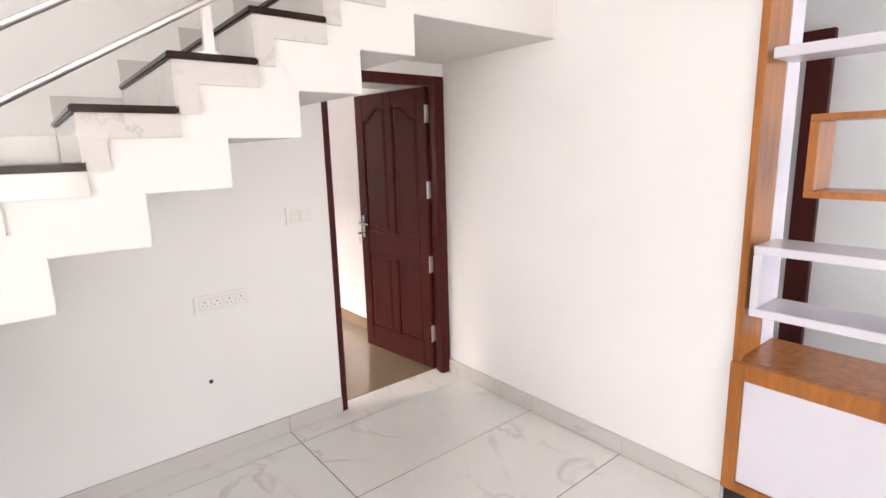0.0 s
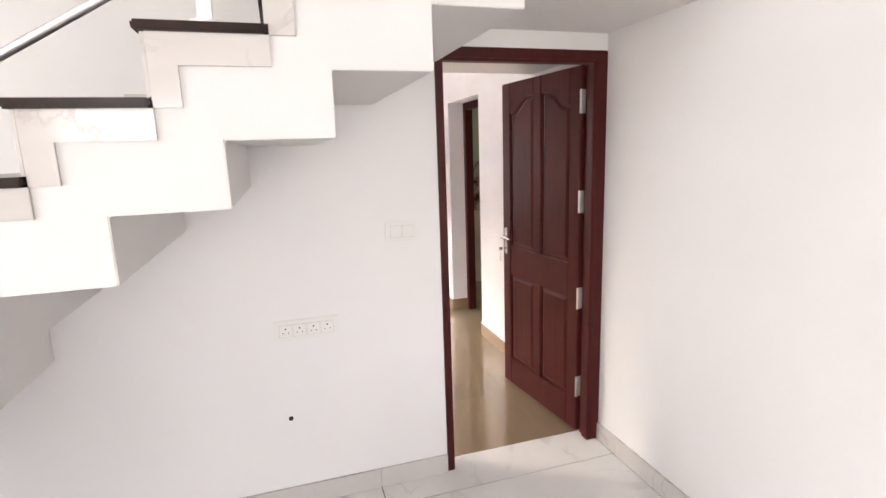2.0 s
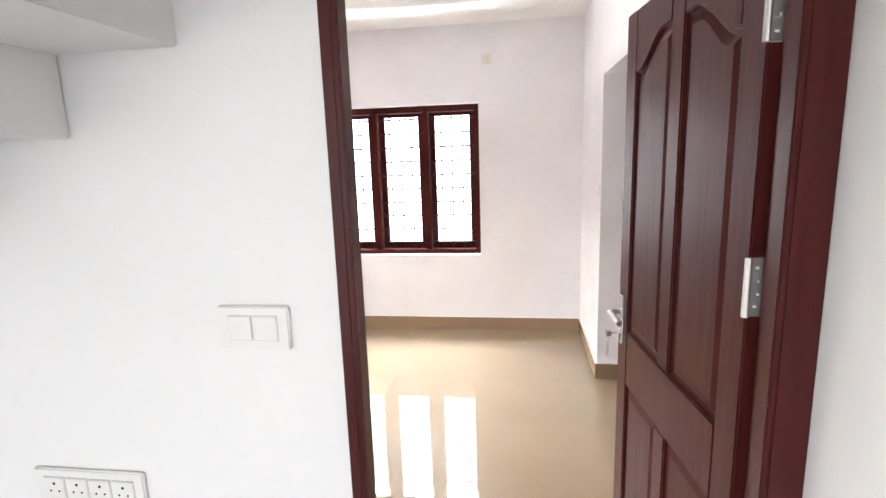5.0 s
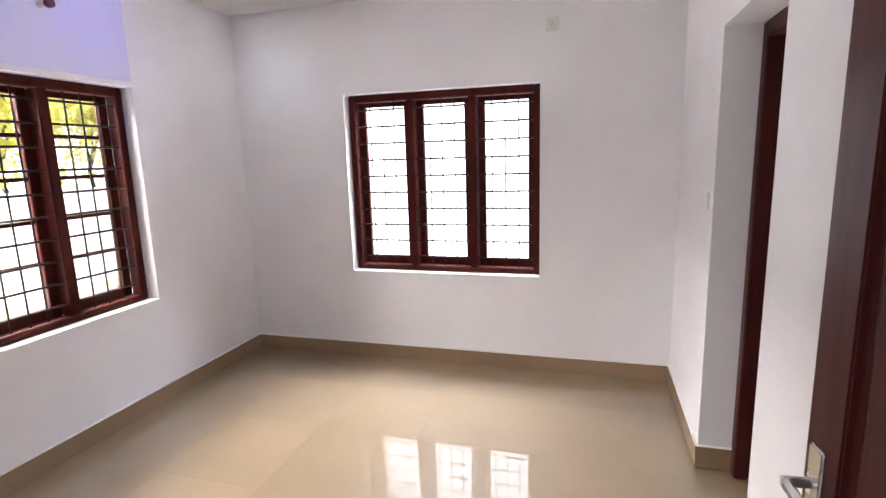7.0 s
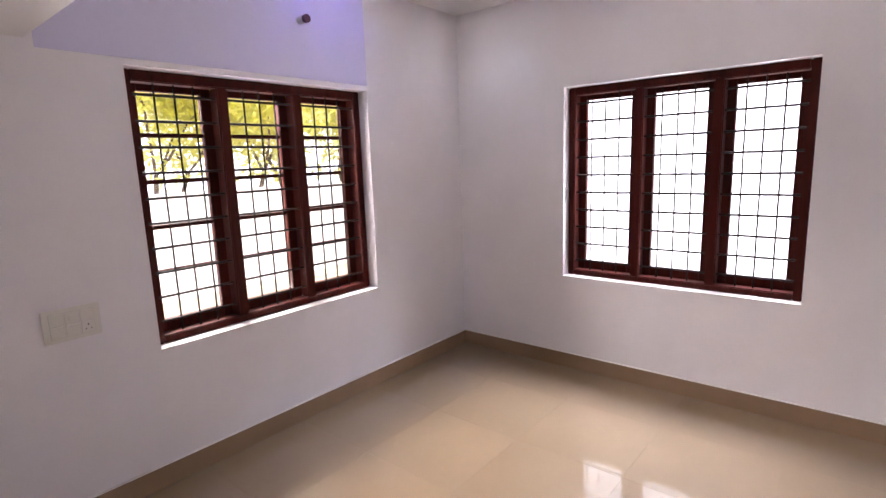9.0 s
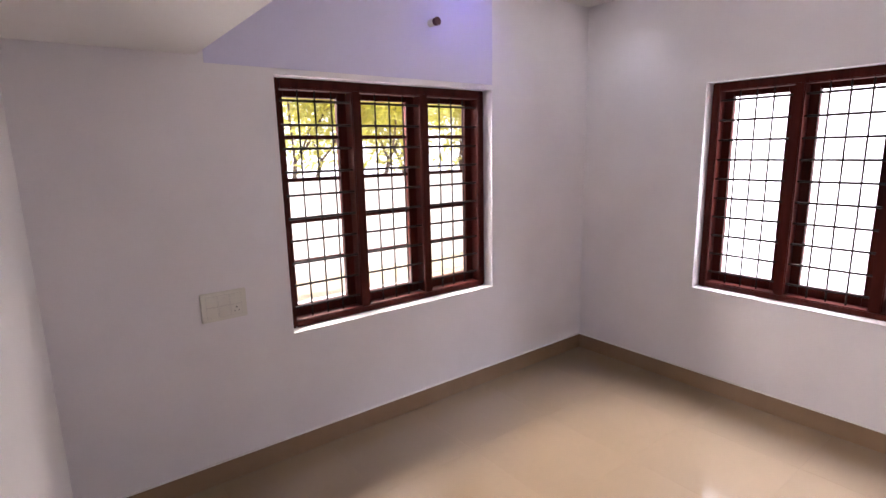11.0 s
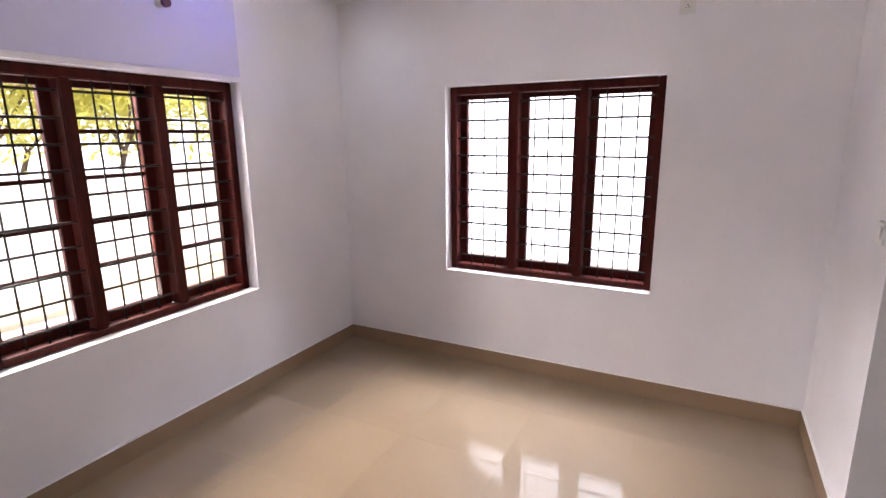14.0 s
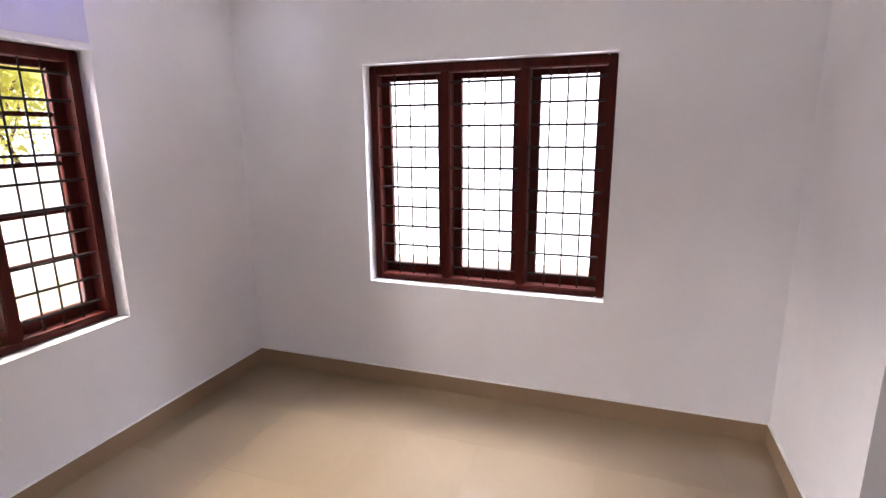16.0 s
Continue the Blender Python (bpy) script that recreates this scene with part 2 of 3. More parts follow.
# ---- plan ----
R, L, F = 0.015, -3.25, 3.61      # room: right, left and far walls
CEIL = 2.69
WZ0, WZ1 = 0.70, 2.045            # window openings
W2X0, W2X1 = -2.325, -0.870       # far window
W1Y0, W1Y1 = 1.157, 2.615         # left window
DX0, DX1, DZ = -0.902, 0.0, 2.10  # bedroom doorway
BY0, BY1, BZ = 1.80, 2.60, 2.09   # bath doorway
HX, HY = -6.0, -9.0               # hall's other walls
DW = 0.112                        # door wall thickness
FD = 0.085                        # door frame depth
FLY = 0.108                       # where the hall tiles end

# ---- structure: walls ----
structure(boxes("wall_south_room", M_WALL,
                (-6.2, DX0, 0, DW, 0, 5.6), (DX0, R, 0, DW, DZ, 5.6)),
          "smooth white painted wall beneath the staircase")
structure(boxes("wall_far", M_ROOM,
                (L - 0.23, W2X0, F, F + 0.23, 0, 3.0), (W2X1, 2.2, F, F + 0.23, 0, 3.0),
                (W2X0, W2X1, F, F + 0.23, 0, WZ0), (W2X0, W2X1, F, F + 0.23, WZ1, 3.0)),
          "off-white painted bedroom wall with a window")
structure(boxes("wall_left", M_ROOM,
                (L - 0.23, L, DW, W1Y0, 0, 3.0), (L - 0.23, L, W1Y1, F, 0, 3.0),
                (L - 0.23, L, W1Y0, W1Y1, 0, WZ0), (L - 0.23, L, W1Y0, W1Y1, WZ1, 3.0)),
          "off-white painted bedroom wall with a window")
# even lavender tint on the wall, standing in for violet light falling there
structure(boxes("wall_left_band", M_VIOLET_TINT, (L, L + 0.004, 0.84, W1Y1, WZ1 + 0.03, CEIL)),
          "wall above the window with a violet glow of light painted on")
structure(boxes("wall_right", M_ROOM,
                (R, R + 0.23, DW, BY0, 0, 3.0), (R, R + 0.23, BY1, F, 0, 3.0), (R, R + 0.23, BY0, BY1, BZ, 3.0)),
          "off-white painted wall with the bathroom opening")
structure(boxes("wall_hall_right", M_WALL, (0.0, 0.23, -1.93, 0, 0, 5.6), (0.0, 0.23, -3.9, -1.93, 2.3, 5.6), (0.0, 0.23, -9.2, -3.9, 0, 5.6)),
          "smooth white painted hall wall")
# walls out of view; their openings are added for the hall fill lamps
structure(boxes("wall_hall_back", M_WALL, (-6.2, -4.9, HY - 0.2, HY, 0, 5.6), (-1.5, 0, HY - 0.2, HY, 0, 5.6),
                (-4.9, -1.5, HY - 0.2, HY, 0, 0.4), (-4.9, -1.5, HY - 0.2, HY, 2.6, 5.6)), "plain white wall")
structure(boxes("wall_hall_left", M_WALL, (-6.2, HX, HY, -4.6, 0, 5.6), (-6.2, HX, -1.8, 0, 0, 5.6),
                (-6.2, HX, -4.6, -1.8, 0, 0.4), (-6.2, HX, -4.6, -1.8, 2.6, 5.6)), "plain white wall")
structure(boxes("ceiling_hall", M_CEIL, (-6.2, 0.0, HY, -1.0, 3.0, 3.2)), "white hall ceiling")
structure(boxes("ceiling_stairwell", M_CEIL, (-6.2, 0.23, HY, 0.2, 5.6, 5.75)), "white stairwell ceiling")
structure(boxes("ceiling_room", M_CEIL, (L, R, DW, F, CEIL, CEIL + 0.15)), "off-white bedroom ceiling")
structure(boxes("loft_slab", M_CEIL, (L, R, DW, 0.81, 2.105, 2.185), bevel=0.004), "off-white plastered storage loft slab")
# neighbouring space behind the shelf partition
structure(boxes("wall_dining", M_WALL, (2.4, 2.55, -9.2, 0.2, 0, 3.2), (0.23, 2.4, 0.0, 0.11, 0, 3.2), (0.23, 2.4, -6.3, -6.15, 0, 3.2)), "plain white wall")
structure(boxes("ceiling_dining", M_CEIL, (0.23, 2.55, -6.3, 0.11, 3.0, 3.15)), "plain white ceiling")
# bathroom
structure(boxes("wall_bath", M_BATH, (1.75, 1.9, 0.8, F, 0, 2.7), (R + 0.23, 1.75, 0.8, 0.95, 0, 2.7)), "cream glazed tiles")
structure(boxes("ceiling_bath", M_CEIL, (R + 0.23, 1.9, 0.8, F, 2.7, 2.8)), "white ceiling")

# ground and floor slabs
structure(boxes("ground", M_GROUND, (-300, 300, -300, 300, -0.62, -0.5)), "pale dry soil around the house")
structure(boxes("foundation", M_OUTWALL, (-6.2, 2.55, -9.2, F + 0.23, -0.55, -0.02)), "cream plinth of the house")
floor_hall = structure(boxes("floor", M_GROUT, (-6.0, 2.4, HY, FLY, -0.02, -0.003)), "white marble-look floor tiles with thin grey joints")
floor_room = structure(boxes("floor_room", M_BGROUT, (L, R, FLY, F, -0.02, -0.0012)), "polished beige vitrified floor tiles")
structure(boxes("floor_bath", M_BEIGE, (R, 1.75, 0.95, F, -0.02, -0.004)), "beige bathroom floor")

# skirtings
sk = [(L, L + 0.012, DW, F, 0, 0.112), (L + 0.012, R, F - 0.012, F, 0, 0.112), (R - 0.012, R, BY1, F - 0.012, 0, 0.112),
      (R - 0.012, R, DW, BY0, 0, 0.112), (L + 0.012, DX0, DW, DW + 0.012, 0, 0.112),
      (R - 0.012, R + 0.165, BY1 - 0.012, BY1, 0, 0.112)]
structure(boxes("baseboard", M_BSKIRT, *sk, bevel=0.002), "beige tile skirting round the bedroom")


bead = [(x0 - 0.001 if x1 == R else x0, x1 + 0.001 if x0 == L else x1, y0 - 0.001 if y1 == F else y0, y1, 0.1125, 0.117) for x0, x1, y0, y1, z0, z1 in sk]
structure(boxes("trim", M_CEIL, *bead), "thin white strip along the top of the skirting")


def hall_skirting():
    bs = []
    cuts = [-0.185, -0.81, -1.43, -1.93]
    y = -0.0
    for c in cuts:
        bs.append((-0.013, 0.0, c + 0.0012, y - 0.0012, 0, 0.1))
        y = c
    x = DX0
    for c in (-1.253, -2.53, -3.7):
        bs.append((c + 0.0012, x - 0.0012, -0.013, 0.0, 0, 0.1))
        x = c
    return bs


structure(boxes("skirting", M_CLAD, *hall_skirting(), bevel=0.0015), "pale marble tile skirting in the hall")

# ---- door frames ----


def door_frame(name, x0, x1, top, y0, y1, left, right, head):
    bm = bmesh.new()
    add_box(bm, x0, x0 + left, y0, y1, 0, top)
    add_box(bm, x1 - right, x1, y0, y1, 0, top)
    add_box(bm, x0 + left, x1 - right, y0, y1, top - head, top)
    # rebate stop towards the hall
    add_box(bm, x0 + left, x0 + left + 0.012, y0, y0 + 0.055, 0, top - head)
    add_box(bm, x1 - right - 0.012, x1 - right, y0, y0 + 0.055, 0, top - head)
    add_box(bm, x0 + left + 0.012, x1 - right - 0.012, y0, y0 + 0.055, top - head - 0.012, top - head)
    return new(name, mesh_of(name, bm, M_DOOR, 0.003))


structure(door_frame("door_frame", DX0, DX1 - 0.001, DZ, -0.006, FD, 0.026, 0.066, 0.05), "dark red-brown wooden door frame")
bf = door_frame("door_frame_bath", -BY1 + 0.002, -BY0 - 0.002, BZ - 0.002, 0, 0.08, 0.055, 0.055, 0.055)
bf.matrix_world = Matrix.Translation((R + 0.15, 0, 0)) @ Matrix.Rotation(radians(-90), 4, "Z")
structure(bf, "dark red-brown wooden bathroom door frame")

# ---- panelled door ----


def arch(u):
    """Rise of the cathedral top, 0 at the outer side, 1 at the middle stile."""
    s = min(1, max(0, (u - 0.08) / 0.72))
    return s * s * (3 - 2 * s)


def panel_door(name, width=0.80, height=2.035, thick=0.036):
    root = empty_at(name, Matrix.Identity(4))
    so, sm = 0.092, 0.078
    y_edges = [(so, (width - sm) / 2), ((width + sm) / 2, width - so)]
    zb, z1, z2, zs, rise = 0.185, 0.79, 0.985, 1.845, 0.09
    bm = bmesh.new()
    add_box(bm, 0, thick, 0, so, 0, height)
    add_box(bm, 0, thick, width - so, width, 0, height)
    add_box(bm, 0, thick, so, width - so, 0, zb)
    add_box(bm, 0, thick, so, width - so, z1, z2)
    add_box(bm, 0, thick, y_edges[0][1], y_edges[1][0], zb, z1)
    add_box(bm, 0, thick, y_edges[0][1], y_edges[1][0], z2, height)
    n = 14
    curves = []
    for i, (a, b) in enumerate(y_edges):
        pts = [(a + (b - a) * k / n, zs + rise * arch(k / n if i == 0 else 1 - k / n)) for k in range(n + 1)]
        curves.append(pts)
        add_prism(bm, pts + [(b, height), (a, height)], "x", 0, thick)
    part(new("body", mesh_of("door_body", bm, M_DOOR, 0.004)), root)
    for i, (a, b) in enumerate(y_edges):
        for poly in ([(a, zb), (b, zb), (b, z1), (a, z1)], [(a, z2), (b, z2)] + curves[i][::-1]):
            bm = bmesh.new()
            cy = sum(p[0] for p in poly) / len(poly)
            lo, hi = min(p[1] for p in poly), max(p[1] for p in poly)
            cz = (lo + hi) / 2

            def inset(d):
                return [(cy + (p[0] - cy) * (1 - 2 * d / (b - a)), cz + (p[1] - cz) * (1 - 2 * d / (hi - lo))) for p in poly]
            rings = [(0.013, 0.0), (0.015, 0.012), (0.005, 0.034), (0.005, 0.036)]
            for side in (0, 1):
                loops = []
                for x, d in rings:
                    xx = x if side == 0 else thick - x
                    loops.append([bm.verts.new((xx, p[0], p[1])) for p in inset(d)])
                m = len(poly)
                for r0, r1 in zip(loops, loops[1:]):
                    for k in range(m):
                        bm.faces.new((r0[k], r0[(k + 1) % m], r1[(k + 1) % m], r1[k]))
                bm.faces.new(loops[-1])
            part(new("panel", mesh_of("door_panel", bm, M_DOOR)), root)
    # lever handles with backplate, both sides
    for side in (-1, 1):
        x = 0 if side < 0 else thick
        hb = boxes("handle", M_CHROME, (min(x, x + side * 0.008), max(x, x + side * 0.008), width - 0.062, width - 0.024, 0.925, 1.105), bevel=0.003)
        bm = bmesh.new()
        add_tube(bm, (x, width - 0.043, 1.045), (x + side * 0.05, width - 0.043, 1.045), 0.009)
        add_tube(bm, (x + side * 0.048, width - 0.05, 1.047), (x + side * 0.05, width - 0.165, 1.04), 0.009)
        add_tube(bm, (x, width - 0.043, 0.965), (x + side * 0.014, width - 0.043, 0.965), 0.008)
        lever = new("lever", mesh_of("lever", bm, M_CHROME, smooth=False))
        tagged(hb, "brushed chrome handle plate")
        part(hb, root)
        part(lever, root)
    return root


def hinge_plate(z):
    bm = bmesh.new()
    add_box(bm, -0.003, 0.034, -0.004, -0.0005, z - 0.06, z + 0.06)
    add_tube(bm, (-0.005, -0.006, z - 0.06), (-0.005, -0.006, z + 0.06), 0.007, 10)
    for k in (-0.04, -0.013, 0.013, 0.04):
        add_tube(bm, (0.017 + 0.006 * (1 if k * 100 % 2 else -1), -0.002, z + k), (0.017, -0.0055, z + k), 0.0035, 8)
    return new("hinge", mesh_of("hinge", bm, M_HINGE))


door = panel_door("door")
for hz in (1.855, 1.335, 0.80, 0.275):
    part(hinge_plate(hz), door)
keys = empty_at("key_bunch", Matrix.Identity(4))
door.matrix_world = pose(-0.088, 0.093, 0.012, 0, 0, 6.4)
tagged(door, "open dark red-brown wooden door with four raised panels", "door")

# key ring hanging in the lock
bm = bmesh.new()
add_tube(bm, (0, 0, 0), (-0.03, 0, 0), 0.002, 8)
add_box(bm, -0.042, -0.026, -0.011, 0.011, -0.010, 0.010)
part(new("key", mesh_of("key", bm, M_CHROME, 0.002)), keys)
bm = bmesh.new()
for i in range(16):
    a0, a1 = i * math.tau / 16, (i + 1) * math.tau / 16
    add_tube(bm, (-0.036, 0.014 * math.sin(a0), -0.018 + 0.014 * math.cos(a0)), (-0.036, 0.014 * math.sin(a1), -0.018 + 0.014 * math.cos(a1)), 0.0012, 6)
part(new("ring", mesh_of("ring", bm, M_CHROME)), keys)
bm = bmesh.new()
add_box(bm, -0.038, -0.035, -0.009, 0.007, -0.085, -0.03)
add_box(bm, -0.034, -0.032, -0.002, 0.012, -0.075, -0.03)
part(new("spare_key", mesh_of("spare_key", bm, M_CHROME, 0.001)), keys)
keys.matrix_world = door.matrix_world @ Matrix.Translation((-0.014, 0.757, 0.965))
tagged(keys, "small bunch of steel keys hanging in the door lock", "keys")

# ---- windows ----


def window(name, m, glazing_bars, label):
    """Three lights side by side. Local: x across, y outward, z up, origin at the opening's lower left."""
    W, H = 1.455, WZ1 - WZ0
    root = empty_at(name, Matrix.Identity(4))
    y0, y1 = 0.08, 0.165
    o, mu, head, sill = 0.05, 0.06, 0.055, 0.042
    lw = (W - 2 * o - 2 * mu) / 3
    bm = bmesh.new()
    e = 0.001
    add_box(bm, e, o, y0, y1, e, H - e)
    add_box(bm, W - o, W - e, y0, y1, e, H - e)
    add_box(bm, o, W - o, y0, y1, H - head, H - e)
    add_box(bm, o, W - o, y0, y1, e, sill)
    starts = [o + i * (lw + mu) for i in range(3)]
    for s in starts[1:]:
        add_box(bm, s - mu, s, y0, y1, sill, H - head)
    part(new("frame", mesh_of("window_frame", bm, M_WIN, 0.006)), root)
    for s in starts:
        st, bt, tp = 0.060, 0.068, 0.042
        bm = bmesh.new()
        a, b, lo, hi = s - 0.012, s + lw + 0.012, sill - 0.01, H - head + 0.01
        ys, ye = y1 + 0.004, y1 + 0.040
        add_box(bm, a, a + st, ys, ye, lo, hi)
        add_box(bm, b - st, b, ys, ye, lo, hi)
        add_box(bm, a + st, b - st, ys, ye, lo, lo + bt)
        add_box(bm, a + st, b - st, ys, ye, hi - tp, hi)
        if glazing_bars:
            for k in range(1, 5):
                z = lo + bt + (hi - tp - lo - bt) * k / 5 + 0.02
                add_box(bm, a + st, b - st, ys + 0.004, ye - 0.004, z - 0.011, z + 0.011)
        sash = part(new("sash", mesh_of("sash", bm, M_WIN, 0.004)), root)
        bm = bmesh.new()
        add_box(bm, a + st - 0.004, b - st + 0.004, ys + 0.015, ys + 0.019, lo + bt - 0.004, hi - tp + 0.004)
        pane = part(new("pane", mesh_of("pane", bm, M_GLASS)), sash)
        pane.visible_shadow = False
        # safety bars
        bm = bmesh.new()
        nb = 10
        for k in range(nb):
            z = sill + (H - head - sill) * (k + 0.55) / nb
            add_tube(bm, (s + 0.001, y0 + 0.028, z), (s + lw - 0.001, y0 + 0.028, z), 0.007, 8)
        for k in (1, 2, 3):
            x = s + lw * (0.5 + (k - 2) * 0.235)
            add_tube(bm, (x, y0 + 0.0355, sill - 0.002), (x, y0 + 0.0355, H - head), 0.0052, 8)
        tagged(part(new("grille", mesh_of("grille", bm, M_IRON)), root), "thin dark iron safety bars")
    root.matrix_world = m
    return tagged(root, label, "window", kind="structure")


window("window_1", Matrix.Translation((L, W1Y0 + 0.0015, WZ0)) @ Matrix.Rotation(radians(90), 4, "Z"), True,
       "closed three-light red-brown wooden window with iron bars")
window("window_2", Matrix.Translation((W2X0, F, WZ0)), False, "closed three-light red-brown wooden window with iron bars")
structure(boxes("window_sill", M_STAIRW, (W2X0, W2X1, F - 0.004, F + 0.078, WZ0 - 0.002, WZ0 + 0.004)), "white painted window ledge")
structure(boxes("window_ledge", M_STAIRW, (L - 0.078, L + 0.004, W1Y0, W1Y1, WZ0 - 0.002, WZ0 + 0.004)), "white painted window ledge")
# slab out of view, added to keep direct sun off the bedroom floor
structure(boxes("sunshade", M_OUTWALL, (L - 0.68, L - 0.23, 0.5, 3.3, 2.3, 2.38)), "unseen cream slab added over the window to block direct sun")

# ---- staircase ----
RISE, GO = 0.166, 0.266
SY0, SY1 = -0.945, -0.001      # front and wall sides of the upper flight
TX, TZ = -1.886, 1.947         # nosing and top of one tread
UX, UZ = -1.722, 1.682         # lower fold of the soffit beneath it
NX, NY = -2.52, -0.945         # turning corner
SX0 = -3.50


def stair():
    root = empty_at("staircase", Matrix.Identity(4))
    k0, k1 = -3, 3
    top = []
    for k in range(k0, k1 + 1):
        x = TX + 0.022 + GO * k
        z = TZ + RISE * k - 0.023
        top += [(max(x, NX), z - RISE), (max(x, NX), z)]
    top += [(TX + 0.022 + GO * (k1 + 1), top[-1][1])]
    top += [(top[-1][0], top[-1][1] + RISE), (-0.001, top[-1][1] + RISE)]
    top = top[1:]
    under = [(-0.001, UZ + RISE * 3)]
    for k in range(3, k0, -1):
        x = UX + GO * k
        under += [(x, UZ + RISE * k), (x, UZ + RISE * (k - 1))]
    under += [(NX, UZ + RISE * k0)]
    bm = bmesh.new()
    add_prism(bm, top + under, "y", SY0, SY1)
    tagged(part(new("flight", mesh_of("flight", bm, M_STAIRW, 0.003)), root), "white plastered folded flight")
    # turning block and lower flight
    bm = bmesh.new()
    low = [(SY1, 0.87), (NY + 0.03, 0.87)]
    y, z = NY, 0.951 - 0.023
    up = [(SY1, 1.394), (SY1 - 0.3, 1.394), (SY1 - 0.3, 1.26), (SY1 - 0.62, 1.26), (SY1 - 0.62, 1.094), (NY, 1.094), (NY, z)]
    for j in range(6):
        up += [(NY - GO * (j + 1), z - RISE * j), (NY - GO * (j + 1), max(0.0, z - RISE * (j + 1)))]
    low = [(NY - GO * 3.2, 0.0), (NY - GO * 2.1, 0.0), (NY - GO * 2.1, 0.36), (NY - GO, 0.36), (NY - GO, 0.53), (NY + 0.025, 0.53), (NY + 0.025, 0.87), (SY1, 0.87)]
    add_prism(bm, up + low, "x", SX0, NX)
    part(new("lower_flight", mesh_of("lower_flight", bm, M_STAIRW, 0.003)), root)

    def tread(poly, z):
        bm = bmesh.new()
        add_prism(bm, poly, "z", z - 0.023, z)
        tagged(part(new("tread", mesh_of("tread", bm, M_GRANITE, 0.005)), root), "dark polished granite tread")

    for k in range(k0 + 1, k1 + 1):
        x = TX + GO * k
        tread([(x, SY0 - 0.022), (x + GO + 0.018, SY0 - 0.022), (x + GO + 0.018, SY1 - 0.014), (x, SY1 - 0.014)], TZ + RISE * k)
    # winders about the turning corner
    tread([(NX - 0.02, NY - 0.02), (TX + 0.02 - GO * 2, NY - 0.02), (TX + 0.02 - GO * 2, SY1 - 0.012), (NX - 0.3, SY1 - 0.012)], 1.449)
    tread([(NX - 0.09, NY + 0.09), (NX - 0.28, SY1 - 0.012), (SX0, SY1 - 0.012), (SX0, -0.35)], 1.283)
    tread([(NX + 0.004, NY - 0.025), (NX + 0.0, NY + 0.06), (SX0, -0.33), (SX0, NY - 0.025)], 1.117)
    for j in range(6):
        y = NY - GO * j
        tread([(SX0, y - GO - 0.02), (NX + 0.002, y - GO - 0.02), (NX + 0.002, y - 0.001), (SX0, y - 0.001)], 0.951 - RISE * j)
    # marble facing under the treads, on risers and along the wall
    for k in range(k0 + 1, k1 + 1):
        x, z = TX + GO * k, TZ + RISE * k
        bm = bmesh.new()
        a = x + 0.022
        poly = [(a, z - 0.023 - RISE), (a, z - 0.023), (a + GO, z - 0.023), (a + GO, z - 0.095), (a + 0.062, z - 0.095), (a + 0.062, z - 0.023 - RISE)]
        add_prism(bm, poly, "y", SY0 - 0.009, SY0)
        add_box(bm, a - 0.009, a, SY0 - 0.009, SY1, z - RISE + 0.001, z - 0.024)
        part(new("marble_facing", mesh_of("marble_facing", bm, M_CLAD, 0.001)), root)
        bm = bmesh.new()
        add_box(bm, x + 0.012, x + GO + 0.012, SY1 - 0.012, SY1, z - 0.02, z + 0.11)
        part(new("step_skirting", mesh_of("step_skirting", bm, M_CLAD, 0.001)), root)
    for j in range(3):
        z = 1.117 - RISE * j
        bm = bmesh.new()
        y = NY - GO * (j - 1) - GO
        add_box(bm, NX, NX + 0.009, y - GO if j else NY, y if j else NY + 0.1, z - 0.1, z - 0.024)
        part(new("marble_facing", mesh_of("marble_facing", bm, M_CLAD, 0.001)), root)
    return tagged(root, "white folded-plate staircase with dark granite treads", "staircase", kind="structure")


stair()


def railing():
    root = empty_at("stair_railing", Matrix.Identity(4))
    y = -0.895
    for x, k in ((-2.365, -2), (-1.738, 0), (-1.20, 2)):
        z = TZ + RISE * k
        bm = bmesh.new()
        add_box(bm, x - 0.016, x + 0.016, y - 0.016, y + 0.016, z + 0.001, z + 0.92)
        part(new("post", mesh_of("post", bm, M_STEEL, 0.004)), root)
        bm = bmesh.new()
        add_tube(bm, (x, y, z), (x, y, z + 0.014), 0.042, 24)
        part(new("flange", mesh_of("flange", bm, M_STEEL, 0.003)), root)
    slope = RISE / GO * 0.955
    for dz, r, x0 in ((0.0, 0.011, -2.522), (0.178, 0.011, -2.522), (0.36, 0.011, -2.522), (0.68, 0.024, -2.58)):
        bm = bmesh.new()
        z0 = 1.648 + dz + (x0 + 2.522) * slope
        yy = y - 0.03 if r < 0.02 else y
        add_tube(bm, (x0, yy, z0), (-0.95, yy, z0 + (-0.95 - x0) * slope), r, 16)
        bmesh.ops.create_uvsphere(bm, u_segments=16, v_segments=8, radius=r * 1.25, matrix=Matrix.Translation((x0, yy, z0)))
        part(new("rail", mesh_of("rail", bm, M_STEEL, smooth=True)), root)
    return tagged(root, "polished stainless steel stair railing", "railing")


railing()

# ---- switches and sockets ----


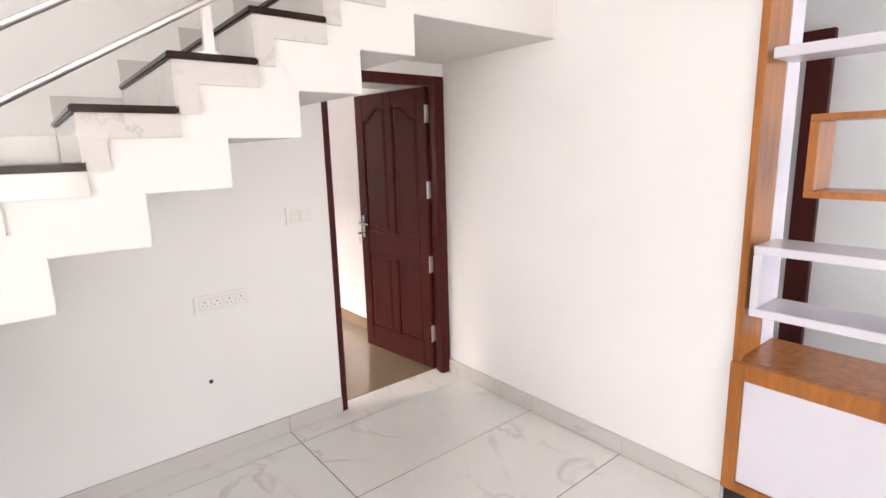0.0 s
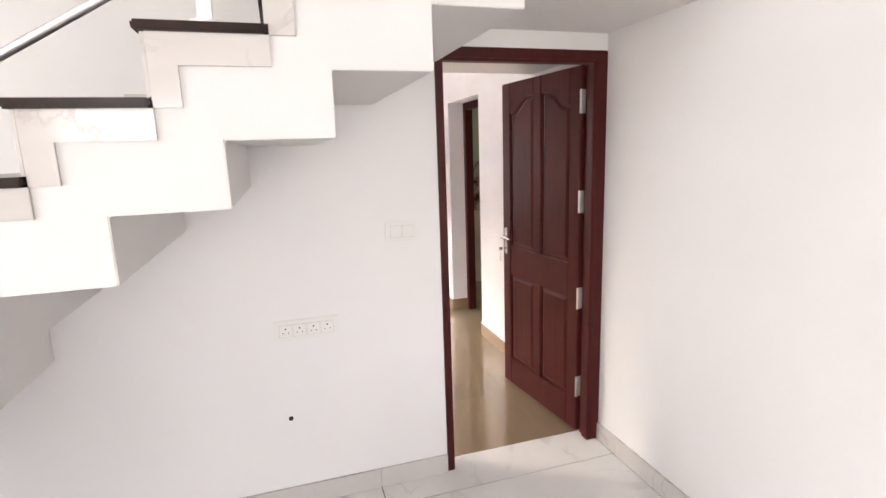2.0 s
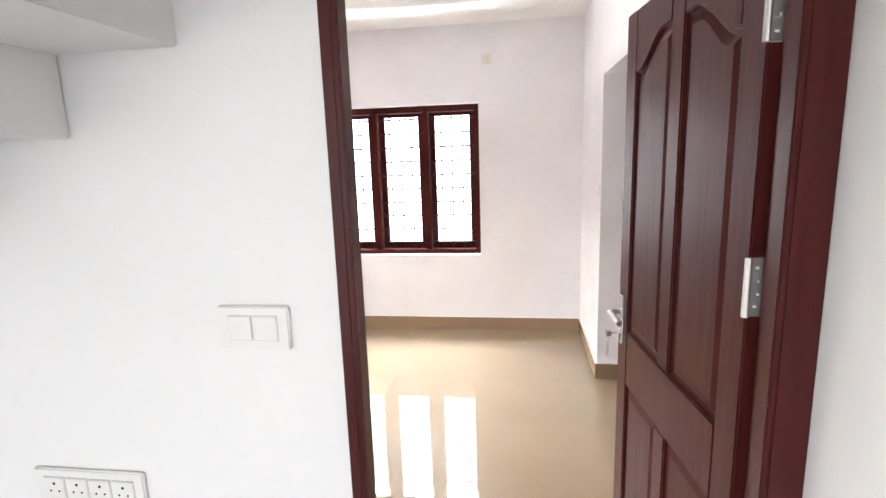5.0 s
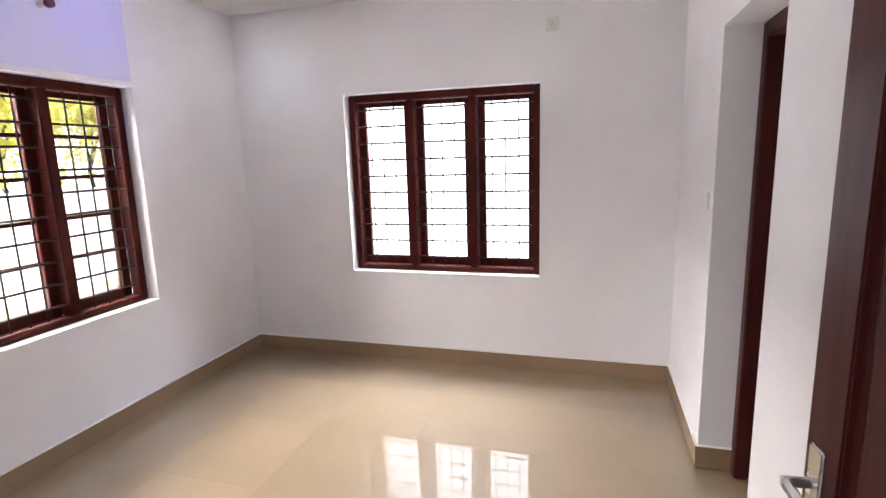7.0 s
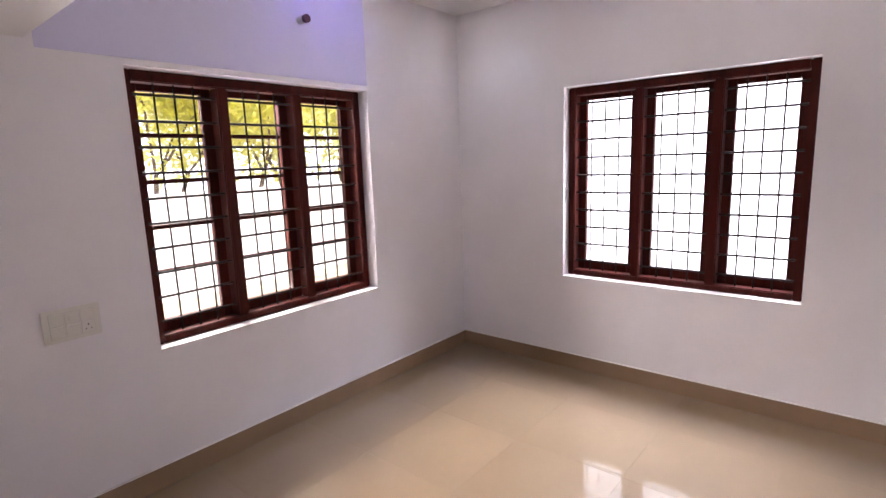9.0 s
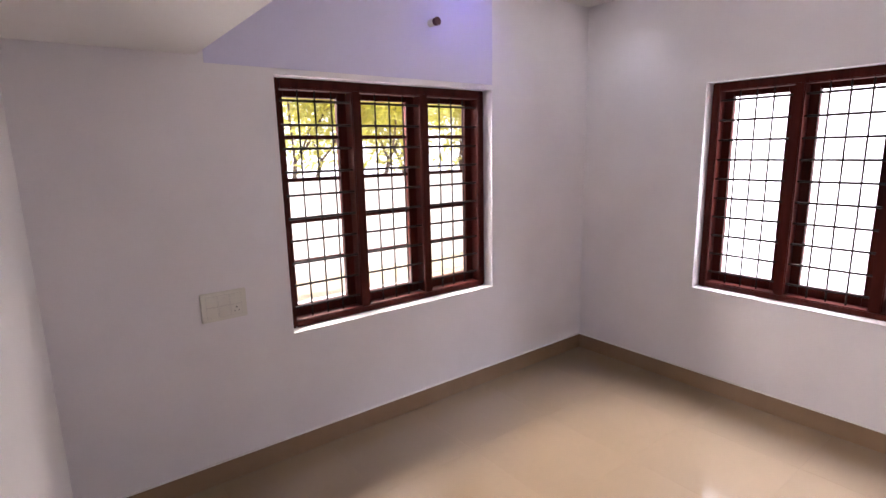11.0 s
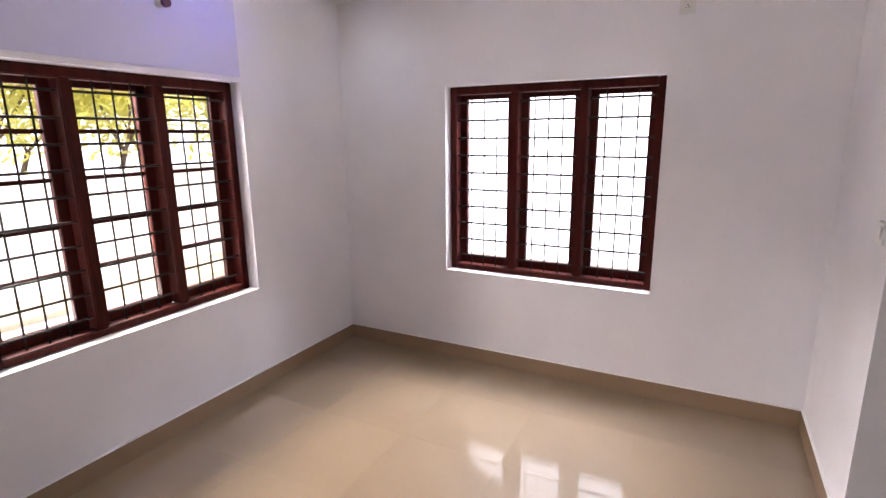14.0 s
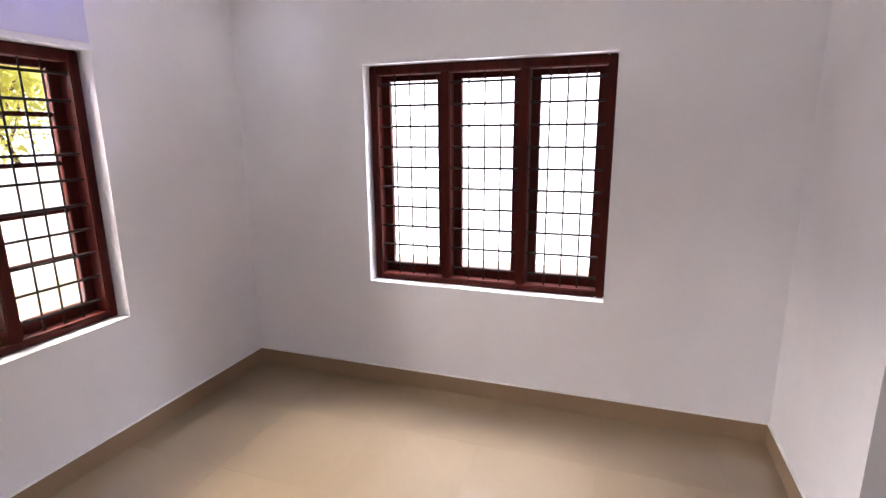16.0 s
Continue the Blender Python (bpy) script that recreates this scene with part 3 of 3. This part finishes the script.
def plate(name, w, h, modules, label, material=None, kind="switch", rows=1):
    """Local: x across, z up, y out of the wall towards -y; origin at the middle."""
    material = material or M_PLASTIC
    root = empty_at(name, Matrix.Identity(4))
    bm = bmesh.new()
    add_box(bm, -w / 2, w / 2, -0.010, 0, -h / 2, h / 2)
    part(new("plate", mesh_of("plate", bm, material, 0.003)), root)
    n = len(modules) // rows
    pitch = (w - 0.045) / n
    mw, mh = pitch * 0.44, h * 0.28 / rows * (1.25 if rows > 1 else 1)
    for i, kind_i in enumerate(modules):
        cx = -w / 2 + 0.0225 + pitch * (i % n + 0.5)
        cz = 0 if rows == 1 else h * (0.19 if i < n else -0.19)
        bm = bmesh.new()
        add_box(bm, cx - mw, cx + mw, -0.0135, -0.009, cz - mh, cz + mh)
        part(new("module", mesh_of("module", bm, material, 0.0015)), root)
        bm = bmesh.new()
        add_box(bm, cx - mw - 0.0013, cx + mw + 0.0013, -0.0106, -0.0095, cz - mh - 0.0013, cz + mh + 0.0013)
        part(new("seam", mesh_of("seam", bm, M_SEAM)), root)
        if kind_i == "socket":
            s = min(mw, mh)
            for dx, dz, rr in ((0, 0.42 * s, 0.0036), (-0.42 * s, -0.3 * s, 0.0026), (0.42 * s, -0.3 * s, 0.0026)):
                bm = bmesh.new()
                add_tube(bm, (cx + dx, -0.0141, cz + dz), (cx + dx, -0.012, cz + dz), rr, 10)
                part(new("pin_hole", mesh_of("pin_hole", bm, M_BLACK)), root)
        elif kind_i == "knob":
            bm = bmesh.new()
            add_tube(bm, (cx, -0.022, cz), (cx, -0.013, cz), 0.016, 20)
            part(new("knob", mesh_of("knob", bm, material, 0.003)), root)
    return tagged(root, label, kind)


def on_wall(ob, m):
    ob.matrix_world = m


on_wall(plate("socket_plate", 0.288, 0.096, ["socket"] * 4, "white plastic plate with four sockets on the stair wall", kind="socket"), Matrix.Translation((-1.548, -0.001, 0.872)))
on_wall(plate("light_switch", 0.158, 0.094, ["rocker"] * 2, "white plastic two-rocker light switch on the wall", kind="switch"), Matrix.Translation((-1.089, -0.001, 1.281)))
on_wall(plate("fan_regulator_plate", 0.215, 0.145, ["rocker", "knob", "rocker", "rocker", "rocker", "socket"], "ivory plastic fan regulator and socket plate", M_IVORY, "switch", 2),
        Matrix.Translation((L + 0.001, 0.815, 0.933)) @ Matrix.Rotation(radians(90), 4, "Z"))
on_wall(plate("wall_socket", 0.085, 0.085, ["socket"], "ivory plastic high wall socket", M_IVORY, "socket"), Matrix.Translation((-0.792, F - 0.001, 2.398)))
on_wall(plate("bath_switch", 0.085, 0.088, ["rocker"], "white plastic switch beside the bathroom opening", kind="switch"),
        Matrix.Translation((R - 0.001, 2.715, 1.327)) @ Matrix.Rotation(radians(-90), 4, "Z"))

# conduit hole in the stair wall
bm = bmesh.new()
add_tube(bm, (-1.651, -0.003, 0.447), (-1.651, 0.02, 0.447), 0.011, 16)
tagged(new("conduit_plug", mesh_of("conduit_plug", bm, M_BLACK, 0.001)), "small black open conduit end in the wall", "conduit")

# pipe stub high on the bedroom wall
bm = bmesh.new()
add_tube(bm, (L - 0.01, 2.119, 2.395), (L + 0.06, 2.119, 2.395), 0.021, 20)
pipe = new("pipe_stub", mesh_of("pipe_stub", bm, M_IVORY, 0.002))
bm = bmesh.new()
add_tube(bm, (L + 0.056, 2.119, 2.395), (L + 0.082, 2.119, 2.395), 0.0235, 20)
part(new("cap", mesh_of("cap", bm, M_PVC, 0.002)), pipe)
tagged(pipe, "short plastic pipe stub with a plum cap", "pipe")

# ceiling downlight
bm = bmesh.new()
add_tube(bm, (0, 0, -0.008), (0, 0, 0.0), 0.055, 28)
down = new("downlight", mesh_of("downlight", bm, M_PLASTIC, 0.002))
bm = bmesh.new()
add_tube(bm, (0, 0, -0.0105), (0, 0, -0.007), 0.044, 28)
part(new("lens", mesh_of("lens", bm, M_LED)), down)
down.matrix_world = Matrix.Translation((-2.84, 3.23, CEIL))
tagged(down, "small round white recessed ceiling downlight, switched on", "downlight")
dl = new("downlight_lamp", bpy.data.lights.new("downlight_lamp", "SPOT"))
dl.data.energy, dl.data.spot_size, dl.data.spot_blend, dl.data.shadow_soft_size = 3.0, radians(130), 0.8, 0.04
dl.data.color = (0.9, 0.97, 1.0)
dl.matrix_world = look((-2.84, 3.23, CEIL - 0.02), (-2.84, 3.23, 0))

# unseen violet lamp, added to strengthen the violet glow painted on the left wall
vl = new("violet_glow_lamp", bpy.data.lights.new("violet_glow_lamp", "SPOT"))
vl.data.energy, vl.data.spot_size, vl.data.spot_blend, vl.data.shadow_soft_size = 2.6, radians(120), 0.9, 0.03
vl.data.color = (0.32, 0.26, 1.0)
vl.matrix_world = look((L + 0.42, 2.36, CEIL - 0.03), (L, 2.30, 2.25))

# ---- bathroom tiles seen through the opening ----
structure(boxes("bath_tile_band", M_BATHDECO, (R + 0.231, 1.748, F - 0.012, F, 0.9, 1.5), (1.735, 1.75, 0.96, F - 0.012, 0.9, 1.5)), "brown leaf-patterned tile band")
structure(boxes("bath_tile_top", M_BATHGREEN, (R + 0.231, 1.748, F - 0.012, F, 1.5, 2.7), (1.735, 1.75, 0.96, F - 0.012, 1.5, 2.7)), "pale green glazed tiles")
structure(boxes("bath_tile_base", M_BATH, (R + 0.231, 1.748, F - 0.012, F, 0, 0.9), (1.735, 1.75, 0.96, F - 0.012, 0, 0.9)), "cream glazed tiles")

# ---- shelf partition ----


def shelf_unit():
    root = empty_at("display_partition", Matrix.Identity(4))
    x0, x1 = -0.035, 0.39
    ya, yb = -1.935, -3.895
    part(boxes("base_frame", M_ORANGE, (x0, x0 + 0.04, ya - 0.055, ya, 0.1, 0.70), (x0, x0 + 0.04, yb, yb + 0.055, 0.1, 0.70),
               (x0, x0 + 0.04, yb + 0.055, ya - 0.055, 0.1, 0.145), (x0, x0 + 0.04, yb + 0.055, ya - 0.055, 0.625, 0.70),
               (x0 + 0.04, x1, yb, ya, 0.1, 0.12), (x0 + 0.04, x1, ya - 0.02, ya, 0.12, 0.68), (x0 + 0.04, x1, yb, yb + 0.02, 0.12, 0.68),
               (x0 + 0.04, x1, yb, ya, 0.68, 0.70), bevel=0.003), root)
    part(boxes("door_panel", M_LAMINATE, (x0 + 0.012, x0 + 0.034, yb + 0.056, ya - 0.056, 0.146, 0.624), bevel=0.003), root)
    part(boxes("plinth", M_BLACK, (x0 + 0.05, x1, yb, ya, 0, 0.099)), root)
    part(boxes("post", M_ORANGE, (-0.02, 0.015, ya - 0.03, ya, 0.701, 2.298), (-0.02, 0.015, yb, yb + 0.03, 0.701, 2.298),
               (0.016, 0.235, ya - 0.02, ya, 0.701, 2.298), bevel=0.003), root)
    part(boxes("side_panel", M_LAMINATE, (0.237, x1, ya - 0.02, ya, 0.701, 2.298), bevel=0.002), root)
    part(boxes("shelf_box", M_LAMINATE,
               (-0.03, 0.2, -2.47, -1.985, 1.175, 1.21), (-0.03, 0.2, -2.47, -1.985, 0.915, 0.95),
               (-0.03, 0.2, -2.015, -1.985, 0.951, 1.174), (-0.03, 0.2, -2.47, -2.435, 0.951, 1.174), bevel=0.003), root)
    part(boxes("shelf", M_LAMINATE, (-0.01, 0.2, -2.9, -1.985, 1.93, 1.97), bevel=0.003), root)
    part(boxes("wood_box", M_ORANGE, (-0.02, 0.18, -2.75, -2.13, 1.69, 1.715), (-0.02, 0.18, -2.75, -2.13, 1.41, 1.435),
               (-0.02, 0.18, -2.16, -2.13, 1.436, 1.689), (-0.02, 0.18, -2.75, -2.72, 1.436, 1.689), bevel=0.002), root)
    return tagged(root, "orange teak and white laminate display shelf partition", "shelf")


shelf_unit()
structure(boxes("door_frame_dining", M_DOOR, (2.33, 2.398, -1.56, -1.40, 0, 2.4), (2.33, 2.398, -0.5, -0.38, 0, 2.4), (2.33, 2.398, -1.40, -0.5, 2.28, 2.4), bevel=0.004), "dark wooden door frame beyond the partition")

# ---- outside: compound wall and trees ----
# self-lit white sheets added outside both windows in place of bright sky
structure(boxes("backdrop", M_BACKGLOW, (-9, 7, 9.0, 9.1, -0.5, 9), (-19.1, -19, -12, 26, -0.5, 9)), "glowing white sheets standing in for hazy daylight outside the windows")

structure(boxes("compound_wall", M_OUTWALL, (-9.2, -9.0, -8, 16, -0.5, 1.15), (-9.23, -8.97, -8, 16, 1.15, 1.21), bevel=0.01), "sunlit cream compound wall")


def tree(name, seed, height, spread):
    rng = random.Random(seed)
    root = empty_at(name, Matrix.Identity(4))
    bm = bmesh.new()
    tips = []

    def limb(p, d, length, r, depth):
        q = p
        for s in range(3):
            d = (d + Vector((rng.uniform(-.2, .2), rng.uniform(-.2, .2), rng.uniform(-.05, .15)))).normalized()
            n = q + d * length / 3
            m = Matrix.Translation((q + n) / 2) @ (n - q).to_track_quat("Z", "Y").to_matrix().to_4x4()
            bmesh.ops.create_cone(bm, cap_ends=True, segments=7, radius1=r, radius2=r * 0.85, depth=(n - q).length * 1.05, matrix=m)
            r *= 0.85
            q = n
            if depth < 3:
                tips.append(q.copy())
        if depth:
            for b in range(3):
                a = rng.uniform(0, math.tau)
                limb(q, (d + Vector((math.cos(a), math.sin(a), rng.uniform(-.1, .5))) * 0.9).normalized(), length * 0.68, r * 0.7, depth - 1)

    limb(Vector((0, 0, 0)), Vector((0, 0, 1)), height * 0.4, 0.075, 3)
    part(new("trunk", mesh_of("trunk", bm, M_BARK)), root)
    verts, faces = [], []
    for t in tips:
        for i in range(70):
            c = t + Vector((rng.gauss(0, spread), rng.gauss(0, spread), rng.gauss(0, spread * 0.7)))
            s = rng.uniform(0.04, 0.09)
            e = Euler((rng.uniform(-1, 1), rng.uniform(-1, 1), rng.uniform(0, 6.28))).to_matrix()
            k = len(verts)
            for p in ((-s * 1.6, 0, 0), (0, s * 0.5, s * 0.15), (s * 1.6, 0, -s * 0.2), (0, -s * 0.5, s * 0.15)):
                verts.append(c + e @ Vector(p))
            faces.append((k, k + 1, k + 2, k + 3))
    me = bpy.data.meshes.new("leaves")
    me.from_pydata(verts, [], faces)
    me.materials.append(M_LEAF)
    tagged(part(new("leaves", me), root), kind="stuff")
    return tagged(root, "leafy yellow-green garden tree beyond the compound wall", "tree", group="garden trees")


t1 = tree("tree", 3, 5.0, 0.5)
t1.matrix_world = pose(-11.0, 4.2, -0.5)
for x, y, a, s in ((-11.6, 7.6, 80, 1.1), (-10.8, 10.4, 200, 0.95), (-12.2, 1.4, 140, 1.15), (-10.7, 6.0, 250, 1), (-11.2, 9.0, 20, 1), (-12.5, 5.2, 300, 1)):
    copy_thing(t1, pose(x, y, -0.5, 0, 0, a))

# ---- floor tiles ----


def tiles(parent, material, x_lines, y_lines, gap, bounds, thick):
    cache = {}
    bx0, bx1, by0, by1 = bounds
    for xa, xb in zip(x_lines, x_lines[1:]):
        for ya, yb in zip(y_lines, y_lines[1:]):
            a, b = max(xa, bx0), min(xb, bx1)
            c, d = max(ya, by0), min(yb, by1)
            if b - a < 0.01 or d - c < 0.01:
                continue
            key = (round(b - a, 4), round(d - c, 4))
            if key not in cache:
                bm = bmesh.new()
                w, h = key[0] / 2 - gap / 2, key[1] / 2 - gap / 2
                add_box(bm, -w, w, -h, h, -thick, 0)
                cache[key] = mesh_of("tile", bm, material, gap * 0.16)
            t = new("tile", cache[key])
            t.location = ((a + b) / 2, (c + d) / 2, 0)
            t.parent = parent


tiles(floor_hall, M_TILE, [-1.253 + 1.24 * i for i in range(-4, 5)], [-0.163 - 0.628 * i for i in range(15, -2, -1)], 0.005, (-6.0, 2.4, HY, FLY), 0.01)
tiles(floor_room, M_BEIGE, [L + 0.6 * i for i in range(0, 7)], [FLY + 0.6 * i for i in range(0, 7)], 0.0006, (L, R, FLY, F), 0.01)
